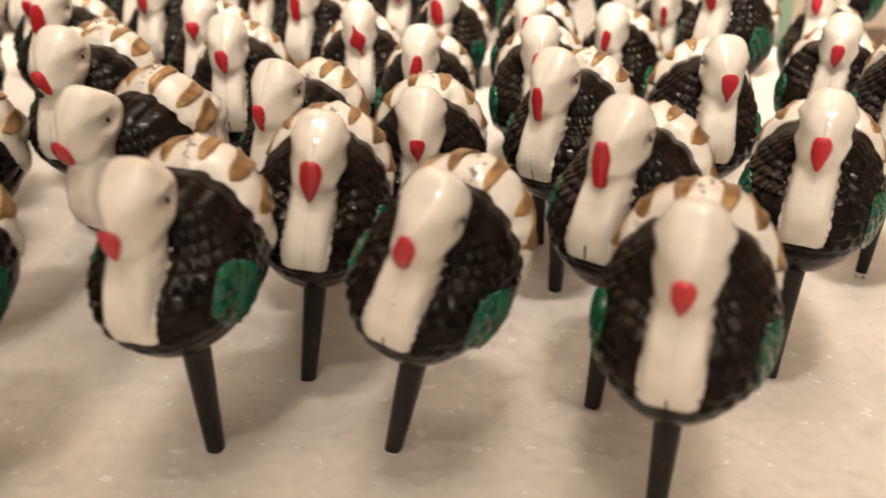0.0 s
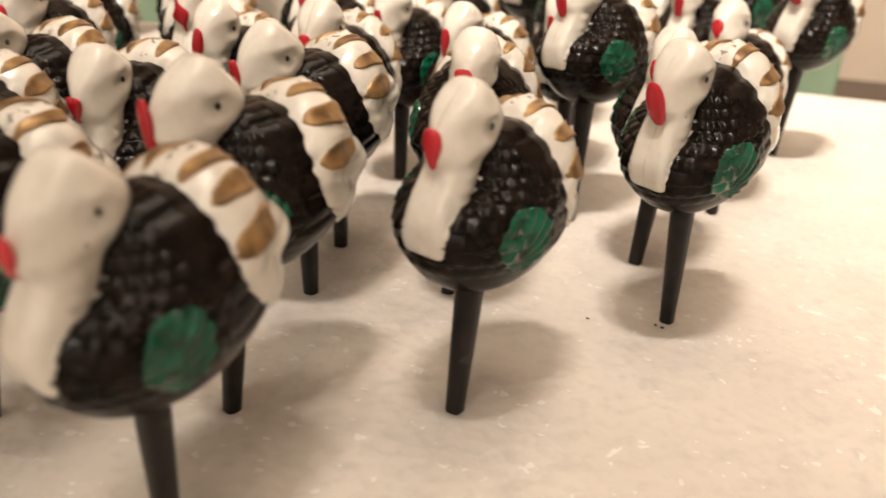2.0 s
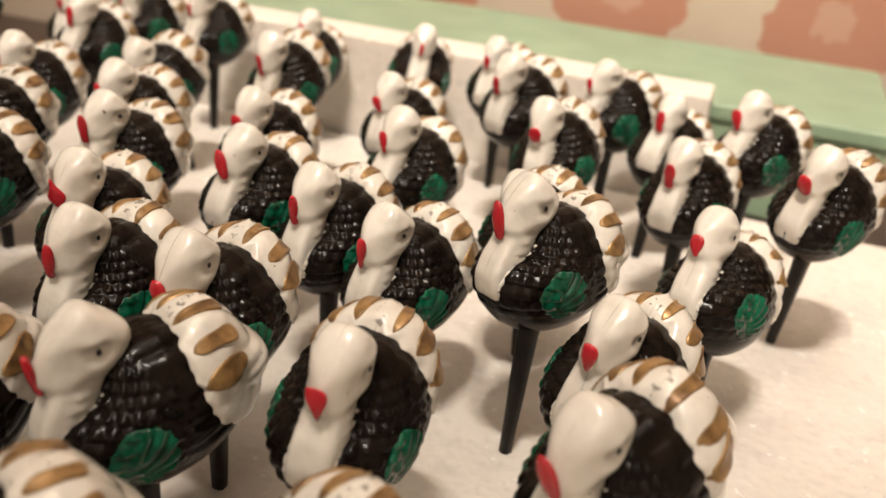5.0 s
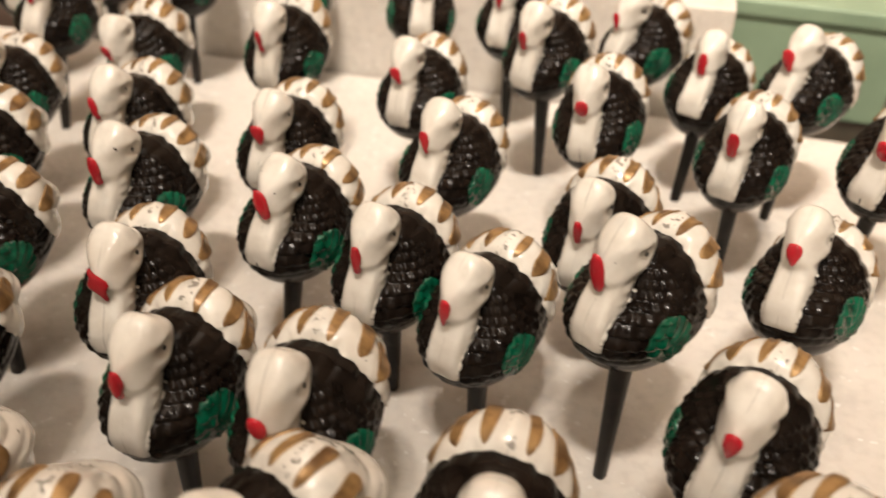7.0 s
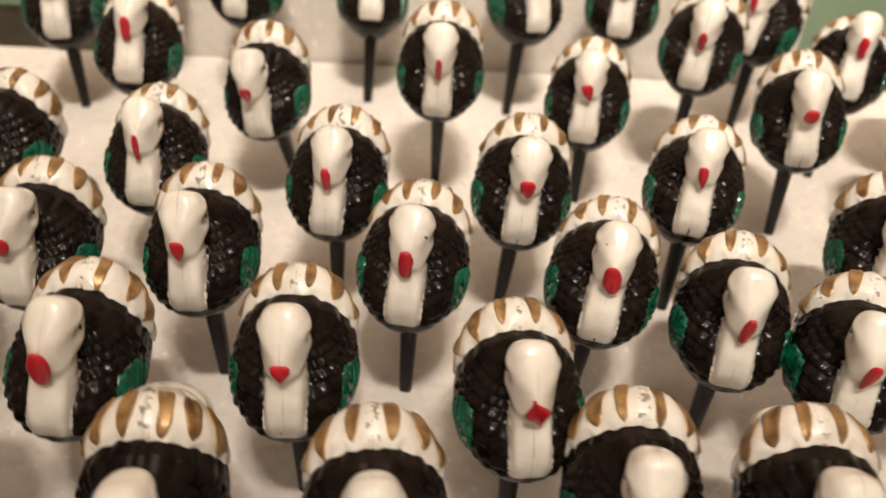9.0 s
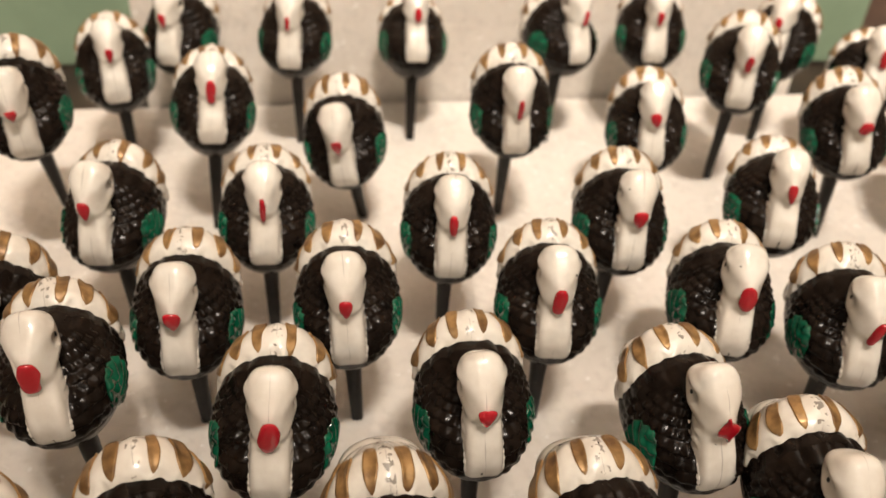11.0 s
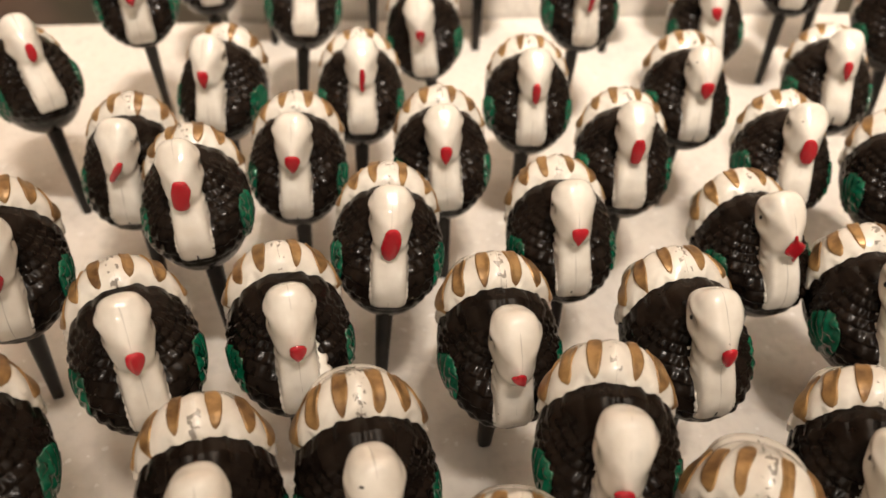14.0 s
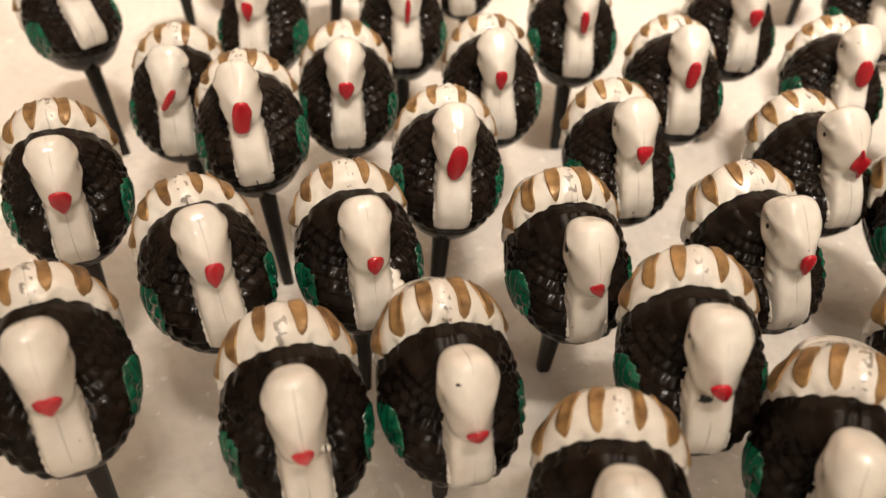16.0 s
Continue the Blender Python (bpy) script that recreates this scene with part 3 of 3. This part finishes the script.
def pick(x, y, heading, nod, tip, lift, shape, wide, high, turn, mark=""):
    """A turkey with its foot at (x, y) on the board; heading and leans in degrees; the snood's shape, size in mm and turn."""
    tail, gold, wings, fringes = painted(len(made_picks) * 5 % KINDS)
    top = new("turkey_pick")
    top.matrix_basis = standing(x, y, heading, nod, tip, lift)
    made_picks.append(top)
    label = "glossy painted plastic turkey on a black pick stuck in foam"
    if mark == "blot":
        label = "glossy painted plastic turkey with black paint smeared below its snood"
    elif mark == "eye":
        label = "glossy painted plastic turkey with a smudged eye on a black pick"
    elif max(abs(nod), abs(tip)) > 9:
        label = "glossy painted plastic turkey leaning over on its black pick"
    elif shape == "heart":
        label = "glossy painted plastic turkey with a heart-shaped red snood"
    elif shape == "bar" and wide < 1.8:
        label = "glossy painted plastic turkey with a thin red snood"
    tagged(top, label, "turkey pick", FLOCK)
    child("body", BODY, top, "dark brown feathered body")
    child("tail", tail, top, "cream white fan tail")
    for me in gold:
        child("gold_feather", me, top, "gold painted feather")
    for me in wings:
        child("wing", me, top, "green enamelled wing")
    head = child("head", HEAD, top, "cream white head and neck")
    sn = child("snood", SNOODS[shape], head, "bright red snood")
    sn.matrix_basis = pose(0, -0.0144, 0.0508, 12, 0, 0) @ pose(0, 0, 0, 0, turn, 0) @ Matrix.Diagonal((1.15 * wide, 1, 1.08 * high, 1))
    if mark == "frill":
        fringes = fringes[0], turkey_fringe(1, 1, 1.0)
    for s, me in zip((-1, 1), fringes):
        child("fringe", me, head, "scalloped cream edge of the neck")
        e = child("eye", EYE, head, "small black eye")
        e.matrix_basis = pose(s * 0.00425, -0.0062, 0.0539, 0, 0, 0 if s > 0 else 180)
        if mark == "eye":
            e.scale = (1.2, 1.9, 2.3)
    if mark == "blot":
        paint_blot(head)
    if mark == "drop":
        paint_drop(head)
    child("stick", STICK_MESH, top, "tapered black stick")


def lump(name, radius, flat, mat, seed, ragged):
    bm = bmesh.new()
    bmesh.ops.create_icosphere(bm, subdivisions=2, radius=radius)
    r = random.Random(seed)
    for v in bm.verts:
        v.co *= r.uniform(1 - ragged, 1 + ragged / 2)
        v.co.y *= flat
    me = bpy.data.meshes.new(name)
    bm.to_mesh(me)
    bm.free()
    me.materials.append(mat)
    me.polygons.foreach_set("use_smooth", [True] * len(me.polygons))
    return me


def paint_blot(head):
    """A smear of black paint beside the snood."""
    child("paint_blot", lump("paint_blot", 0.0011, 0.4, INK, 5, 0.4), head, "smear of black paint").location = (-0.0018, -0.0138, 0.0482)


def paint_drop(head):
    """A round bead of white paint beside the snood."""
    child("paint_drop", lump("paint_drop", 0.0008, 0.9, WHITE, 6, 0.1), head, "bead of white paint").location = (0.0033, -0.0132, 0.0505)


# the flock, from the front of the board to its back
pick(0.0311, 0.1044, -19.3, 2.7, 0.7, -0.0008, "tear", 3.3, 5.1, 0)
pick(-0.0108, 0.1222, -23.9, 2.3, 13.4, -0.0008, "oval", 2.9, 5.5, 4)
pick(0.0259, 0.1352, -32.0, -2.9, 2.6, 0.0010, "bar", 2.7, 7.3, 0)
pick(-0.0290, 0.1436, -2.0, 2.0, 7.7, -0.0018, "tear", 3.9, 7.4, 0)
pick(0.0625, 0.1459, -23.7, -3.1, 1.4, -0.0012, "tear", 3.4, 5.9, 0)
pick(-0.0055, 0.1710, -4.0, 8.2, -0.2, -0.0033, "heart", 3.3, 5.0, 0)
pick(-0.0318, 0.1745, -19.0, 2.4, -0.2, -0.0019, "tear", 2.7, 5.3, 0)
pick(-0.0575, 0.1668, -28.0, 13.0, 0.3, 0.0001, "oval", 4.0, 4.9, 0)
pick(-0.0420, 0.1216, -13.0, 5.6, 0.9, -0.0005, "tear", 3.4, 4.7, 0)
pick(-0.0772, 0.1819, -11.3, 3.3, 0.5, 0.0034, "tear", 3.3, 5.0, -25, "blot")
pick(0.0234, 0.1803, -31.0, 3.0, 1.4, -0.0006, "bar", 2.1, 6.8, 0)
pick(-0.1438, 0.1823, 6.0, 3.0, -0.2, -0.0016, "heart", 3.6, 4.3, -8, "drop")
pick(-0.1183, 0.1882, 4.8, 8.5, 0.1, -0.0014, "heart", 3.9, 4.3, -12)
pick(0.0991, 0.1906, -32.5, 8.3, 3.0, 0.0030, "oval", 3.5, 7.7, -8)
pick(-0.1810, 0.1900, 15.0, 1.5, -0.3, 0.0044, "heart", 4.5, 4.5, 0)
pick(0.0518, 0.1897, -2.6, 0.4, 4.8, -0.0007, "heart", 3.9, 6.1, -6)
pick(0.0216, 0.2059, -7.1, -0.9, -1.9, -0.0007, "oval", 3.1, 4.8, 0)
pick(-0.0517, 0.2061, 1.6, -0.7, -1.0, -0.0005, "tear", 3.1, 5.3, -8)
pick(-0.0894, 0.2176, 0.8, 9.1, 0.2, -0.0022, "heart", 3.0, 5.1, -25, "eye")
pick(-0.0081, 0.2130, -6.6, -1.1, 0.2, -0.0043, "oval", 2.6, 7.4, 10)
pick(-0.1575, 0.2125, 15.6, -3.2, -1.1, 0.0014, "tear", 3.5, 5.7, 4)
pick(-0.1308, 0.2178, 7.8, 0.8, 0.6, -0.0004, "tear", 3.3, 4.6, 0, "frill")
pick(0.0919, 0.2189, -24.0, -3.5, 3.5, -0.0029, "tear", 3.3, 5.3, 0)
pick(-0.0254, 0.2324, 2.2, -4.6, -0.1, -0.0031, "drip", 3.5, 7.7, -14)
pick(-0.1890, 0.2443, 12.4, 6.0, 0.8, 0.0039, "tear", 4.2, 6.1, 0)
pick(-0.1115, 0.2397, -4.6, -4.5, 3.6, 0.0001, "oval", 3.6, 8.5, 4)
pick(-0.0682, 0.2424, -2.4, -3.0, -0.7, -0.0026, "heart", 4.0, 5.0, 0)
pick(0.0449, 0.2470, -22.2, 0.8, 0.2, -0.0052, "tear", 2.6, 7.4, 8)
pick(0.0739, 0.2413, -35.7, -5.5, -2.7, 0.0059, "oval", 3.0, 7.7, -4)
pick(0.0225, 0.2578, -14.9, 0.2, 0.2, -0.0038, "bar", 2.2, 6.9, 4)
pick(-0.1469, 0.2547, 2.5, -6.1, -4.9, 0.0033, "bar", 3.7, 7.2, 10)
pick(-0.0067, 0.2664, -14.0, -4.9, 4.1, -0.0026, "oval", 3.5, 7.2, -12)
pick(-0.0460, 0.2709, -10.1, -3.8, 0.9, -0.0022, "bar", 2.9, 6.9, 0)
pick(-0.0905, 0.2767, -3.5, -0.9, -1.8, -0.0016, "tear", 3.1, 5.3, 0)
pick(0.1121, 0.2600, -28.4, -16.2, -8.3, -0.0027, "tear", 3.5, 4.7, 0)
pick(-0.1282, 0.2811, -3.3, 0.8, 0.4, -0.0030, "tear", 3.9, 5.2, 0)
pick(0.0674, 0.2838, -18.0, 4.6, 0.1, -0.0035, "bar", 2.0, 6.0, 0)
pick(-0.1685, 0.2854, -1.0, 3.6, -0.1, -0.0026, "bar", 1.7, 6.5, 30)
pick(-0.0198, 0.3029, -8.2, 1.0, 3.5, -0.0020, "tear", 3.9, 5.4, -8)
pick(0.0254, 0.3006, -17.8, -5.0, 0.2, -0.0018, "tear", 2.6, 5.9, -8)
pick(-0.0643, 0.3044, -7.8, -0.4, 1.5, -0.0022, "bar", 2.1, 6.2, -4)
pick(-0.1106, 0.3130, -1.8, -4.1, 1.3, -0.0030, "bar", 1.5, 6.7, 0)
pick(0.1354, 0.3243, -35.7, 3.6, 6.5, 0.0049, "oval", 3.7, 5.2, -15)
pick(-0.1478, 0.3181, -10.6, -1.5, -1.4, -0.0018, "tear", 3.2, 5.6, 4)
pick(0.1031, 0.3286, -23.2, 2.4, 0.5, -0.0022, "bar", 3.0, 6.7, 0)
pick(-0.1939, 0.3180, 30.0, -13.3, -2.7, 0.0018, "oval", 2.4, 5.0, -3)
pick(0.0674, 0.3346, -15.1, 4.7, -4.9, 0.0020, "oval", 3.5, 4.5, 0)
pick(-0.0355, 0.3597, -5.7, 9.4, 0.2, 0.0046, "bar", 1.7, 7.2, 0)
pick(0.0086, 0.3504, -14.0, 0.3, -1.6, -0.0043, "tear", 3.5, 5.1, -18)
pick(-0.1742, 0.3723, 8.0, 16.9, -3.0, 0.0128, "heart", 3.3, 4.3, 0)
pick(-0.0807, 0.3634, -8.0, 14.1, -7.3, -0.0037, "tear", 3.3, 5.8, 0)
pick(0.0451, 0.3720, -23.1, 6.5, 1.3, 0.0059, "bar", 2.4, 5.8, 0)
pick(-0.1280, 0.3630, 1.0, -5.5, 4.8, 0.0018, "bar", 2.6, 6.9, 0)
pick(0.1198, 0.3615, -40.0, -4.9, -0.4, 0.0042, "tear", 4.1, 6.1, -14)
pick(0.0916, 0.3665, -22.0, -10.3, 1.7, -0.0027, "bar", 2.7, 6.3, -4)
pick(0.0730, 0.3952, -40.0, -1.1, 0.2, 0.0008, "tear", 2.6, 5.6, -4)
pick(0.0284, 0.4061, -14.0, -0.9, -0.0, 0.0011, "tear", 2.6, 5.1, 0)
pick(-0.1576, 0.4029, 8.0, -1.1, -0.3, -0.0026, "tear", 2.6, 5.0, 1)
pick(-0.0080, 0.4034, 12.0, -4.9, 5.6, 0.0011, "bar", 1.6, 4.8, 2)
pick(-0.0992, 0.4126, -10.0, 0.3, 0.9, 0.0025, "bar", 1.6, 4.7, 2)
pick(-0.0585, 0.4104, -2.0, -13.9, 2.5, -0.0027, "oval", 2.4, 4.9, -5)
pick(-0.1378, 0.4235, -14.0, 0.1, 0.0, -0.0001, "tear", 2.6, 4.8, -4)
pick(-0.0989, 0.1539, -14.0, 0.0, 0.0, 0.0000, "bar", 1.6, 4.7, 5)
pick(-0.0781, 0.1119, 4.0, 2.2, -0.2, 0.0003, "tear", 2.6, 5.0, 6)
